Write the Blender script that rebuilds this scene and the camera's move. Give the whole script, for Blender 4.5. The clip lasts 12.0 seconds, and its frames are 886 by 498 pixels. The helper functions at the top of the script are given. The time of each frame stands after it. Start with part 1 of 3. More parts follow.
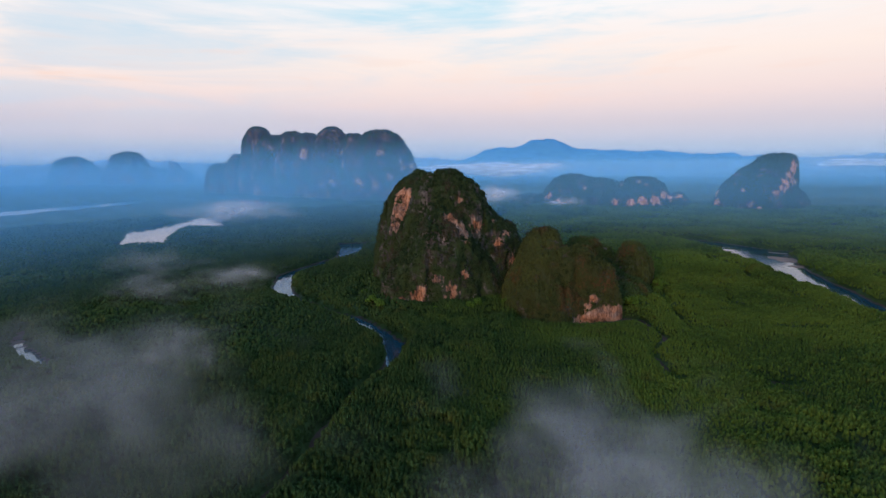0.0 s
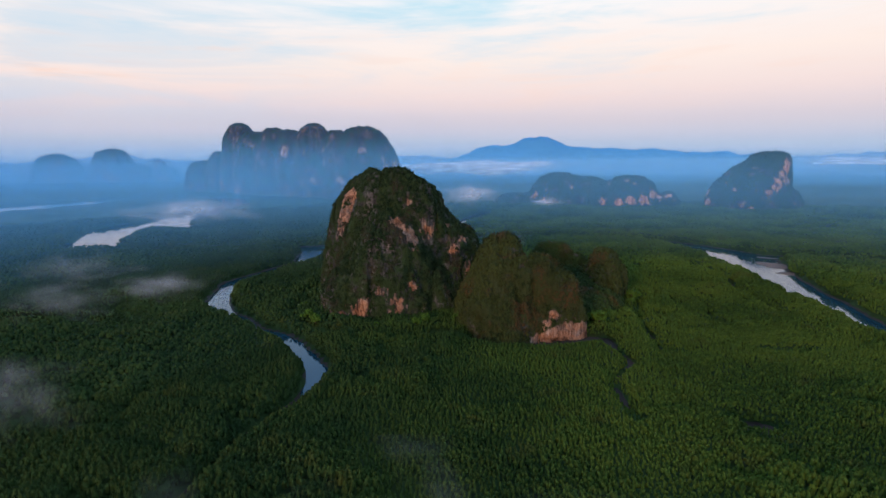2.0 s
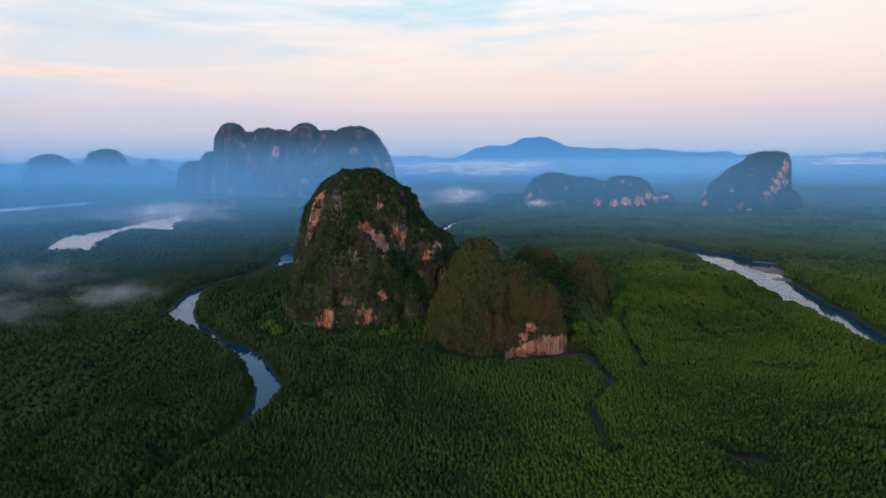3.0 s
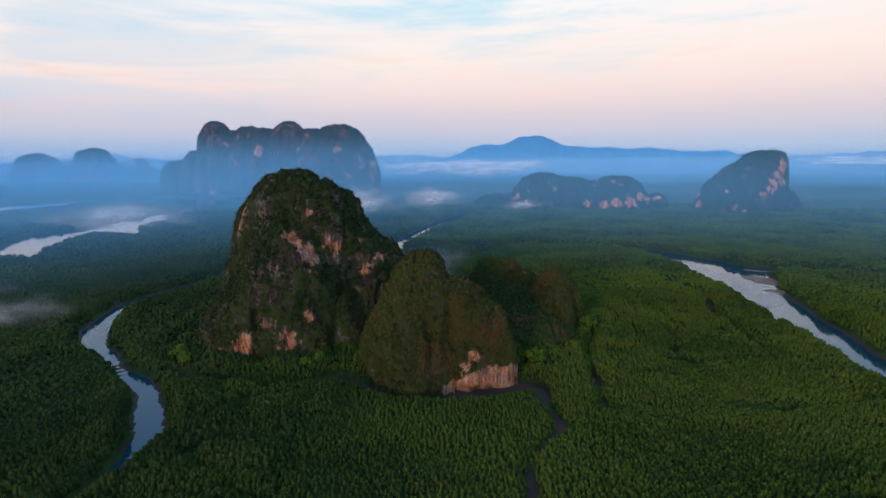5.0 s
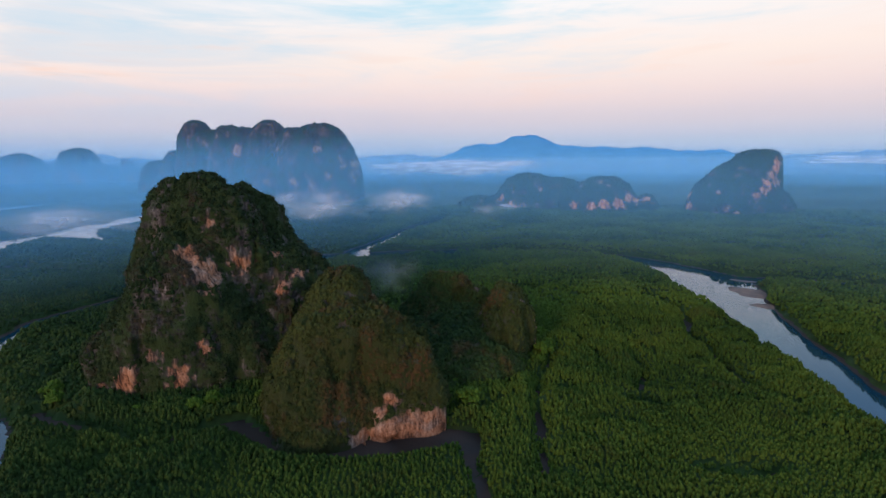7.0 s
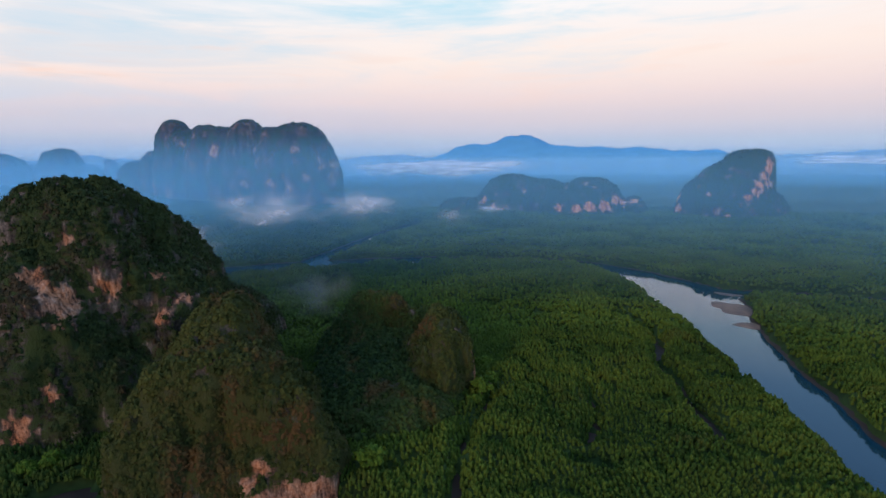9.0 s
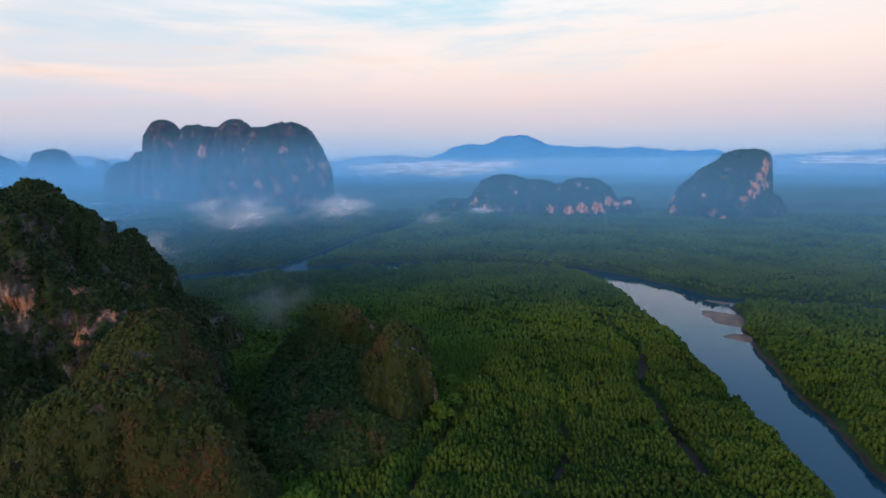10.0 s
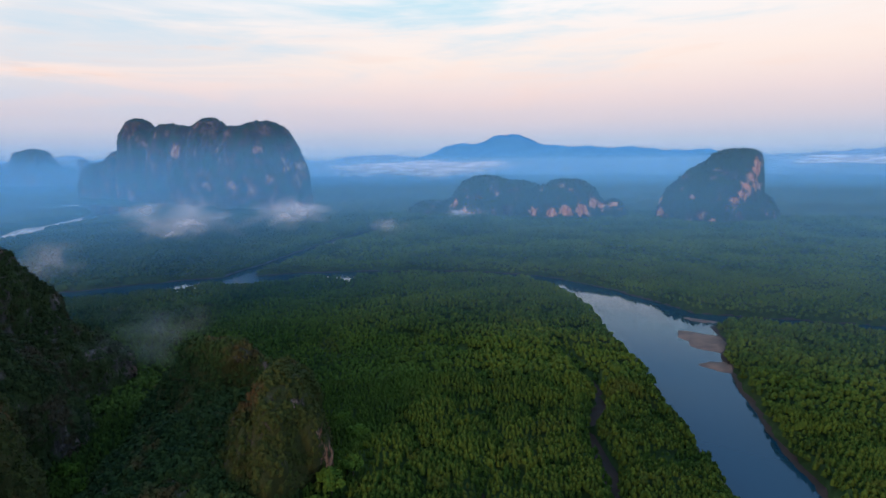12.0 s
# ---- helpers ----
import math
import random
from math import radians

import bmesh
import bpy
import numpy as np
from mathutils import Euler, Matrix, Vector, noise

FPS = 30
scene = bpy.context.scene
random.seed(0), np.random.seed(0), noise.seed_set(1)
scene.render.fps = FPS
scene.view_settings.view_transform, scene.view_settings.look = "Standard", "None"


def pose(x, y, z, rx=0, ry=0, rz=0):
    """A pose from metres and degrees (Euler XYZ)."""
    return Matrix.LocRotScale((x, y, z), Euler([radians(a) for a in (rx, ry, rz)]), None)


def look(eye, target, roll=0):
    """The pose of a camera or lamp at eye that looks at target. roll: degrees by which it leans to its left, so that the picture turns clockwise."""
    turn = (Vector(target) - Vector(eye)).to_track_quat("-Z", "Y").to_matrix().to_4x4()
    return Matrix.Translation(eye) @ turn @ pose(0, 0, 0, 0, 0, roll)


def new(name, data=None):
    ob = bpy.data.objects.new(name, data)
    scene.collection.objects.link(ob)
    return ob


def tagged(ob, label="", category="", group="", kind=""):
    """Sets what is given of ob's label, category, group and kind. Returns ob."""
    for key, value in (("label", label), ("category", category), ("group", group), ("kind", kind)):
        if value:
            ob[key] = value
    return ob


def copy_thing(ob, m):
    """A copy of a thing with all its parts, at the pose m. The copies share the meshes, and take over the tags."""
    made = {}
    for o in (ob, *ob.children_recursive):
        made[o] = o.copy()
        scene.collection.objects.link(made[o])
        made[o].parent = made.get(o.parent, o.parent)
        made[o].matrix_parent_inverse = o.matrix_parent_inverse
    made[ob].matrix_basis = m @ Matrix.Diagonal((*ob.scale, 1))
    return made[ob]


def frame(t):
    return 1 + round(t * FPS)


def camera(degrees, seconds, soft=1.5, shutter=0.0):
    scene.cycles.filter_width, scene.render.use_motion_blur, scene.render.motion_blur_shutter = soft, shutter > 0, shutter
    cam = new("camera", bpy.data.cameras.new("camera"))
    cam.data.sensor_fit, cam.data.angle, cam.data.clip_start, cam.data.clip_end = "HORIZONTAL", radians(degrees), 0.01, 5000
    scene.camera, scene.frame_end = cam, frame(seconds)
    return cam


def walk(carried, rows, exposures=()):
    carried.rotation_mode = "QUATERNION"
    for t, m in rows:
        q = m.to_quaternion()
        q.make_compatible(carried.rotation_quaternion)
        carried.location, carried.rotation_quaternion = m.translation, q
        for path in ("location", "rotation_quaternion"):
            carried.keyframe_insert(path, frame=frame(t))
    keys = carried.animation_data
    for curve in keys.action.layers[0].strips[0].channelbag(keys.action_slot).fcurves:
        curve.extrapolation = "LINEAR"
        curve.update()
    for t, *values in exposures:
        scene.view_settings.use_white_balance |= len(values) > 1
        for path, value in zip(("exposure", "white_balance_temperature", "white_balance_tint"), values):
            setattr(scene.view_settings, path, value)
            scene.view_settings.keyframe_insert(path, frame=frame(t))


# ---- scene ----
cam = camera(77.2, 12.0, soft=1.6)
METRES, EYE, TILT, LEAN, TURN = 394.72, 124.0, 0.0, 0.0, 0.0
ROWS = [
    (0.0, 0.0, 0.0, 0.0, -0.09, -9.02, 0.54),
    (0.5, 0.0226, 0.0297, -0.0018, -0.2, -9.17, 0.56),
    (1.0, 0.0473, 0.0626, -0.0027, -0.29, -9.25, 0.48),
    (1.5, 0.0728, 0.0964, -0.0022, -0.36, -9.25, 0.45),
    (2.0, 0.098, 0.1304, -0.002, -0.39, -9.22, 0.44),
    (2.5, 0.1233, 0.1643, -0.0018, -0.37, -9.2, 0.43),
    (3.0, 0.1488, 0.1983, -0.0014, -0.37, -9.2, 0.45),
    (5.0, 0.2478, 0.33, -0.0015, -0.35, -9.28, 0.46),
    (5.5, 0.273, 0.3635, -0.0012, -0.36, -9.28, 0.48),
    (6.0, 0.298, 0.397, -0.001, -0.41, -9.29, 0.49),
    (6.5, 0.3232, 0.4302, -0.0007, -0.46, -9.31, 0.51),
    (7.0, 0.348, 0.4636, -0.0007, -0.54, -9.33, 0.53),
    (9.0, 0.449, 0.5972, 0.0004, -0.79, -9.31, 0.59),
    (9.5, 0.4743, 0.631, 0.0008, -0.85, -9.31, 0.6),
    (10.0, 0.4998, 0.6648, 0.001, -0.9, -9.29, 0.64),
    (10.5, 0.5253, 0.6988, 0.0013, -0.96, -9.33, 0.67),
    (11.0, 0.5507, 0.733, 0.0014, -1.03, -9.32, 0.68),
    (11.5, 0.5756, 0.766, 0.0019, -1.12, -9.33, 0.68),
    (12.0, 0.6006, 0.7994, 0.002, -1.22, -9.34, 0.7),
]
walk(cam, [(t, pose(0, 0, EYE, TILT, LEAN, TURN) @ pose(METRES * x, METRES * y, METRES * z, 90 + pitch, roll, yaw)) for t, x, y, z, yaw, pitch, roll in ROWS])
scene.cycles.transparent_max_bounces = 32

# ---- sky and sun: dawn under thin high cloud ----
SUN_HEIGHT, SUN_TURN = 12.0, 208.0        # degrees above the horizon, degrees clockwise from straight ahead
world = bpy.data.worlds.new("dawn_sky")
scene.world = world
world.use_nodes = True


class Nodes:
    """Short hand for a node tree."""

    def __init__(self, tree):
        self.tree = tree
        tree.nodes.clear()

    def add(self, kind, inputs=None, **settings):
        node = self.tree.nodes.new(kind)
        for key, value in settings.items():
            setattr(node, key, value)
        for key, value in (inputs or {}).items():
            if isinstance(value, bpy.types.NodeSocket):
                self.tree.links.new(value, node.inputs[key])
            else:
                node.inputs[key].default_value = value
        return node

    def math(self, op, a, b=0.0, c=0.0, clamp=False):
        return self.add("ShaderNodeMath", {0: a, 1: b, 2: c}, operation=op, use_clamp=clamp).outputs[0]

    def mix(self, fac, a, b, blend="MIX"):
        return self.add("ShaderNodeMix", {0: fac, 6: a, 7: b}, data_type="RGBA", blend_type=blend).outputs[2]

    def ramp(self, fac, stops):
        node = self.add("ShaderNodeValToRGB", {0: fac})
        els = node.color_ramp.elements
        while len(els) < len(stops):
            els.new(0.5)
        for el, (at, colour) in zip(els, stops):
            el.position = at
            el.color = (*colour, 1) if len(colour) == 3 else colour
        return node.outputs[0]

    def span(self, value, lo, hi, to_lo=0.0, to_hi=1.0, smooth=True):
        return self.add("ShaderNodeMapRange", {0: value, 1: lo, 2: hi, 3: to_lo, 4: to_hi}, interpolation_type="SMOOTHSTEP" if smooth else "LINEAR").outputs[0]

    def noise(self, vector, scale, detail=4.0, rough=0.55, distort=0.0):
        return self.add("ShaderNodeTexNoise", {"Vector": vector, "Scale": scale, "Detail": detail, "Roughness": rough, "Distortion": distort}).outputs[0]


def grey(v):
    return (v, v, v)


n = Nodes(world.node_tree)
way = n.add("ShaderNodeTexCoord").outputs["Generated"]
split = n.add("ShaderNodeSeparateXYZ", {0: way})
up = split.outputs["Z"]
sky = n.add("ShaderNodeTexSky", sky_type="NISHITA", sun_disc=False, sun_elevation=radians(SUN_HEIGHT), sun_rotation=radians(SUN_TURN), altitude=100.0, air_density=1.2, dust_density=2.0)
clear = n.mix(1.0, sky.outputs[0], (0.10, 0.10, 0.10, 1), "MULTIPLY")
blue = n.ramp(n.math("MULTIPLY", up, 1.0), [(0.0, (0.36, 0.52, 0.76)), (0.15, (0.66, 0.80, 0.93)), (0.25, (0.58, 0.84, 0.97)), (0.45, (0.26, 0.46, 0.82)), (1.0, (0.30, 0.48, 0.80))])
air = n.mix(0.93, clear, blue)
glow = n.ramp(up, [(0.0, (0.48, 0.58, 0.76)), (0.025, (0.55, 0.60, 0.74)), (0.06, (0.72, 0.65, 0.71)), (0.10, (0.90, 0.74, 0.73)), (0.16, (1.0, 0.86, 0.80)), (0.25, (0.97, 0.95, 0.96)), (0.285, (0.64, 0.80, 0.96)), (0.34, (0.34, 0.58, 0.92)), (0.48, (0.25, 0.48, 0.90)), (1.0, (0.50, 0.70, 1.05))])
flat = n.add("ShaderNodeMapping", {"Vector": way, "Rotation": (0, 0, radians(8)), "Scale": (1.6, 1.6, 11.0)}).outputs[0]
veil = n.noise(flat, 1.7, 6.0, 0.55, 0.6)
wisps = n.noise(n.add("ShaderNodeMapping", {"Vector": way, "Rotation": (radians(9), radians(7), 0.4), "Scale": (3.0, 3.0, 24.0)}).outputs[0], 1.6, 7.0, 0.6, 0.5)
cover = n.span(n.math("ADD", n.math("MULTIPLY", veil, 0.65), n.math("MULTIPLY", wisps, 0.35)), 0.30, 0.52)
low = n.span(up, 0.07, 0.25)
cover = n.math("SUBTRACT", 1.0, n.math("MULTIPLY", n.math("SUBTRACT", 1.0, cover), low))
colour = n.mix(cover, air, glow)
pink = n.math("MULTIPLY", n.span(wisps, 0.5, 0.68), n.math("MULTIPLY", n.span(up, 0.05, 0.12), n.span(up, 0.24, 0.14)))
side = n.span(split.outputs["X"], 0.1, -0.7)
colour = n.mix(n.math("MULTIPLY", pink, n.math("ADD", 0.25, n.math("MULTIPLY", side, 0.5))), colour, (0.98, 0.72, 0.62, 1))
cool = n.math("MULTIPLY", n.math("MULTIPLY", side, 0.55), n.math("MULTIPLY", n.span(up, 0.03, 0.10), n.span(up, 0.5, 0.25)))
colour = n.mix(n.math("MULTIPLY", cool, n.span(veil, 0.62, 0.42)), colour, (0.58, 0.72, 0.86, 1))
back = n.add("ShaderNodeBackground", {"Color": colour, "Strength": 1.0})
n.add("ShaderNodeOutputWorld", {0: back.outputs[0]})

sun = new("sun", bpy.data.lights.new("sun", "SUN"))
sun.data.energy, sun.data.angle, sun.data.color = 1.4, radians(14), (1.0, 0.62, 0.40)
_a, _e = radians(SUN_TURN), radians(SUN_HEIGHT)
sun.matrix_world = look((math.sin(_a) * math.cos(_e), math.cos(_a) * math.cos(_e), math.sin(_e)), (0, 0, 0))


# ---- materials ----
def material(name):
    m = bpy.data.materials.new(name)
    m.use_nodes = True
    k = Nodes(m.node_tree)
    return m, k, k.add("ShaderNodeNewGeometry")


def finish(k, colour, rough, bump=None, strength=0.4, distance=0.3, spec=0.3):
    ins = {"Base Color": colour, "Roughness": rough, "Specular IOR Level": spec}
    if bump is not None:
        ins["Normal"] = k.add("ShaderNodeBump", {"Strength": strength, "Distance": distance, "Height": bump}).outputs[0]
    b = k.add("ShaderNodeBsdfPrincipled", ins)
    k.add("ShaderNodeOutputMaterial", {0: b.outputs[0]})


def foliage_material(name, dark, mid, light, dry, dryness=0.0, patch=0.012, old=None):
    """Leaves: varied from leaf to leaf, tree to tree and stand to stand. old: duller colour mixed in towards low x."""
    m, k, g = material(name)
    at = g.outputs["Position"]
    tree = k.noise(at, 0.33, 2.0)
    stand = k.noise(at, patch, 3.0)
    fac = k.math("ADD", k.math("MULTIPLY", tree, 0.75), k.math("MULTIPLY", g.outputs["Random Per Island"], 0.20))
    col = k.ramp(fac, [(0.30, dark), (0.52, mid), (0.80, light)])
    col = k.mix(k.span(stand, 0.35, 0.68), col, k.mix(0.6, col, (*light, 1)))
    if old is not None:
        # duller, darker leaf colour towards low x, with an uneven edge
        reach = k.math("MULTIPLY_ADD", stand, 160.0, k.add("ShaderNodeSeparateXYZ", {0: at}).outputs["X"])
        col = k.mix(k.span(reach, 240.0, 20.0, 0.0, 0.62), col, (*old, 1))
    worn = k.span(k.math("ADD", k.noise(at, 0.05, 4.0), dryness), 0.58, 0.72)
    col = k.mix(k.math("MULTIPLY", worn, 0.75), col, (*dry, 1))
    finish(k, col, 0.62, k.noise(at, 2.2, 3.0), 0.5, 0.4, 0.05)
    return m


def rock_material(name, green=(0.030, 0.050, 0.014), grain=1.0, warm=1.0, cover=0.0, tone=(1, 1, 1), rust=((0.07, 0.034, 0.022), (0.40, 0.17, 0.085), (0.66, 0.35, 0.21))):
    """Limestone: grey, streaked downwards, stained ochre where bare has its high values, thinly grown over elsewhere."""
    m, k, g = material(name)
    at = g.outputs["Position"]
    bare = k.add("ShaderNodeAttribute", attribute_name="bare").outputs["Fac"]
    tall = k.add("ShaderNodeMapping", {"Vector": at, "Scale": (grain, grain, grain * 0.24)}).outputs[0]
    streak = k.noise(tall, 0.75, 7.0, 0.68, 0.5)
    stain = k.noise(at, 0.055 * grain, 5.0, 0.6, 0.8)
    fleck = k.noise(at, 1.3 * grain, 4.0, 0.65)
    runs = k.noise(tall, 0.20, 4.0, 0.6, 0.8)
    grainy = k.math("ADD", k.math("MULTIPLY", runs, 0.36), k.math("ADD", k.math("MULTIPLY", streak, 0.38), k.math("MULTIPLY", fleck, 0.26)))
    weathered = k.ramp(grainy, [(0.41, (0.014, 0.013, 0.013)), (0.48, (0.046, 0.040, 0.038)), (0.55, (0.105, 0.090, 0.084)), (0.62, (0.27, 0.23, 0.21))])
    fresh = k.ramp(grainy, [(0.42, (0.022, 0.019, 0.018)), (0.47, (0.085, 0.068, 0.060)), (0.53, (0.24, 0.185, 0.155)), (0.61, (0.48, 0.39, 0.33))])
    col = k.mix(1.0, k.mix(k.span(bare, 0.35, 0.75), weathered, fresh), (*tone, 1), "MULTIPLY")
    ochre = k.ramp(grainy, [(0.43, rust[0]), (0.50, rust[1]), (0.60, rust[2])])
    col = k.mix(k.math("MULTIPLY", k.math("MULTIPLY_ADD", k.span(stain, 0.34, 0.54), 0.75, 0.25), k.math("MULTIPLY", k.span(bare, 0.25, 0.95), warm), clamp=True), col, ochre)
    moss = k.math("ADD", k.math("MULTIPLY", fleck, 0.5), k.math("MULTIPLY", k.noise(at, 0.12 * grain, 4.0), 0.7))
    moss = k.math("ADD", moss, k.math("MULTIPLY", bare, -0.42))
    col = k.mix(k.span(k.math("ADD", moss, cover), 0.44, 0.58), col, (*green, 1))
    finish(k, col, 0.85, k.math("ADD", streak, k.math("MULTIPLY", fleck, 0.4)), 0.9, 1.2 / grain, 0.2)
    return m


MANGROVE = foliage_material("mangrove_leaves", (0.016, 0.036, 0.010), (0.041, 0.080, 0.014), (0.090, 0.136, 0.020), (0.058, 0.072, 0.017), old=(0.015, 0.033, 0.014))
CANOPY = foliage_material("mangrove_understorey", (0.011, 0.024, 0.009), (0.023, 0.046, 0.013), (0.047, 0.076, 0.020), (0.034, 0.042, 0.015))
SHRUB = foliage_material("hill_shrubs", (0.008, 0.018, 0.008), (0.022, 0.038, 0.014), (0.048, 0.068, 0.022), (0.058, 0.042, 0.028), 0.07)
KNOLL_SHRUB = foliage_material("knoll_shrubs", (0.009, 0.025, 0.011), (0.024, 0.046, 0.014), (0.058, 0.086, 0.022), (0.090, 0.050, 0.022), 0.01)
DRY_SHRUB = foliage_material("dry_hill_shrubs", (0.013, 0.024, 0.008), (0.036, 0.048, 0.014), (0.076, 0.084, 0.022), (0.094, 0.052, 0.024), 0.08)
RUSSET_SHRUB = foliage_material("russet_hill_shrubs", (0.011, 0.022, 0.008), (0.034, 0.048, 0.013), (0.074, 0.084, 0.021), (0.092, 0.048, 0.022), 0.06)
ROCK = rock_material("limestone", cover=0.0)
MOSSY_ROCK = rock_material("mossy_limestone", green=(0.040, 0.048, 0.013), cover=0.10)
FAR_ROCK = rock_material("far_limestone", grain=0.16, cover=-0.02, tone=(0.92, 0.54, 0.43))
FAR_SMALL_ROCK = rock_material("far_small_limestone", grain=0.2, warm=1.6, cover=0.08, rust=((0.22, 0.075, 0.035), (0.72, 0.27, 0.12), (0.92, 0.46, 0.25)))


def mud_material(name, wet, dried):
    m, k, g = material(name)
    at = g.outputs["Position"]
    f = k.noise(at, 0.08, 5.0)
    col = k.mix(k.span(f, 0.38, 0.62), (*wet, 1), (*dried, 1))
    col = k.mix(k.math("MULTIPLY", k.noise(at, 1.1, 4.0), 0.35), col, (0.02, 0.016, 0.012, 1))
    finish(k, col, k.span(f, 0.35, 0.65, 0.55, 0.85), k.noise(at, 0.7, 5.0), 0.4, 0.3, 0.2)
    return m


MUD = mud_material("tidal_mud", (0.032, 0.022, 0.018), (0.058, 0.038, 0.030))
SAND = mud_material("sand_bar", (0.15, 0.095, 0.068), (0.30, 0.190, 0.135))


def water_material():
    m, k, g = material("river_water")
    at = g.outputs["Position"]
    swell = k.noise(at, 0.04, 2.0)
    col = k.mix(k.noise(at, 0.012, 3.0), (0.006, 0.038, 0.060, 1), (0.009, 0.046, 0.070, 1))
    bump = k.add("ShaderNodeBump", {"Strength": 0.02, "Distance": 0.5, "Height": swell}).outputs[0]
    b = k.add("ShaderNodeBsdfPrincipled", {"Base Color": col, "Roughness": 0.07, "IOR": 1.45, "Specular Tint": (0.80, 0.94, 1.0, 1), "Normal": bump})
    k.add("ShaderNodeOutputMaterial", {0: b.outputs[0]})
    return m


WATER = water_material()


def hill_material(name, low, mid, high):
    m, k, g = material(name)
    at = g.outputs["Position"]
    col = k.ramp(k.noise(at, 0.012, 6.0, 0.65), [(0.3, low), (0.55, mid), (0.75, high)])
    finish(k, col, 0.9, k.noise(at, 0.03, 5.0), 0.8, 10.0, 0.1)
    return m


# distance haze is painted into both base colours: blue, paler for the farther range
HAZE_BLUE_HILLS = hill_material("haze_blue_far_hills", (0.070, 0.280, 0.520), (0.090, 0.320, 0.580), (0.110, 0.340, 0.600))
HAZE_PALE_HILLS = hill_material("haze_pale_farthest_hills", (0.24, 0.40, 0.60), (0.26, 0.42, 0.62), (0.28, 0.44, 0.64))


def vapour_material(name, colour, alpha_of):
    """Fine droplets: lets light through and scatters some of it."""
    m, k, g = material(name)
    alpha = alpha_of(k, g)
    lit = k.add("ShaderNodeMixShader", {0: 0.12, 1: k.add("ShaderNodeBsdfDiffuse", {"Color": colour}).outputs[0], 2: k.add("ShaderNodeBsdfTranslucent", {"Color": colour}).outputs[0]})
    mixed = k.add("ShaderNodeMixShader", {0: alpha, 1: k.add("ShaderNodeBsdfTransparent").outputs[0], 2: lit.outputs[0]})
    k.add("ShaderNodeOutputMaterial", {0: mixed.outputs[0]})
    return m


# ---- shaping tools ----
def lattice(p, seed):
    """Value noise at points p (n, 3), about -1 to 1."""
    i = np.floor(p).astype(np.int64)
    f = p - i
    f = f * f * (3 - 2 * f)
    out = np.zeros(len(p))
    for dx in (0, 1):
        for dy in (0, 1):
            for dz in (0, 1):
                h = (i[:, 0] + dx) * 374761393 + (i[:, 1] + dy) * 668265263 + (i[:, 2] + dz) * 2147483647 + seed * 974634541
                h = (h ^ (h >> 13)) * 1274126177 & 0x7FFFFFFF
                h = (h ^ (h >> 16)) & 0xFFFF
                w = (f[:, 0] if dx else 1 - f[:, 0]) * (f[:, 1] if dy else 1 - f[:, 1]) * (f[:, 2] if dz else 1 - f[:, 2])
                out += w * (h / 32767.5 - 1)
    return out


def rough(p, size, seed, octaves=3, gain=0.5):
    """Fractal noise with its largest forms size metres wide; size may be one number or three."""
    out, amp = np.zeros(len(p)), 1.0
    q = p / np.asarray(size, float)
    for o in range(octaves):
        out += amp * lattice(q * 2 ** o + 17.3 * o, seed + o)
        amp *= gain
    return out


def mesh_from(name, verts, faces, mat, smooth=True, bare=None):
    """One mesh from arrays; faces is (n, 3) or (n, 4)."""
    me = bpy.data.meshes.new(name)
    verts, faces = np.asarray(verts, np.float32), np.asarray(faces, np.int32)
    k = faces.shape[1]
    me.vertices.add(len(verts))
    me.vertices.foreach_set("co", verts.ravel())
    me.loops.add(faces.size)
    me.loops.foreach_set("vertex_index", faces.ravel())
    me.polygons.add(len(faces))
    me.polygons.foreach_set("loop_start", np.arange(0, faces.size, k, dtype=np.int32))
    me.polygons.foreach_set("use_smooth", np.full(len(faces), smooth))
    if bare is not None:
        me.attributes.new("bare", "FLOAT", "POINT").data.foreach_set("value", np.asarray(bare, np.float32))
    me.materials.append(mat)
    me.update(calc_edges=True)
    me.validate()
    return me


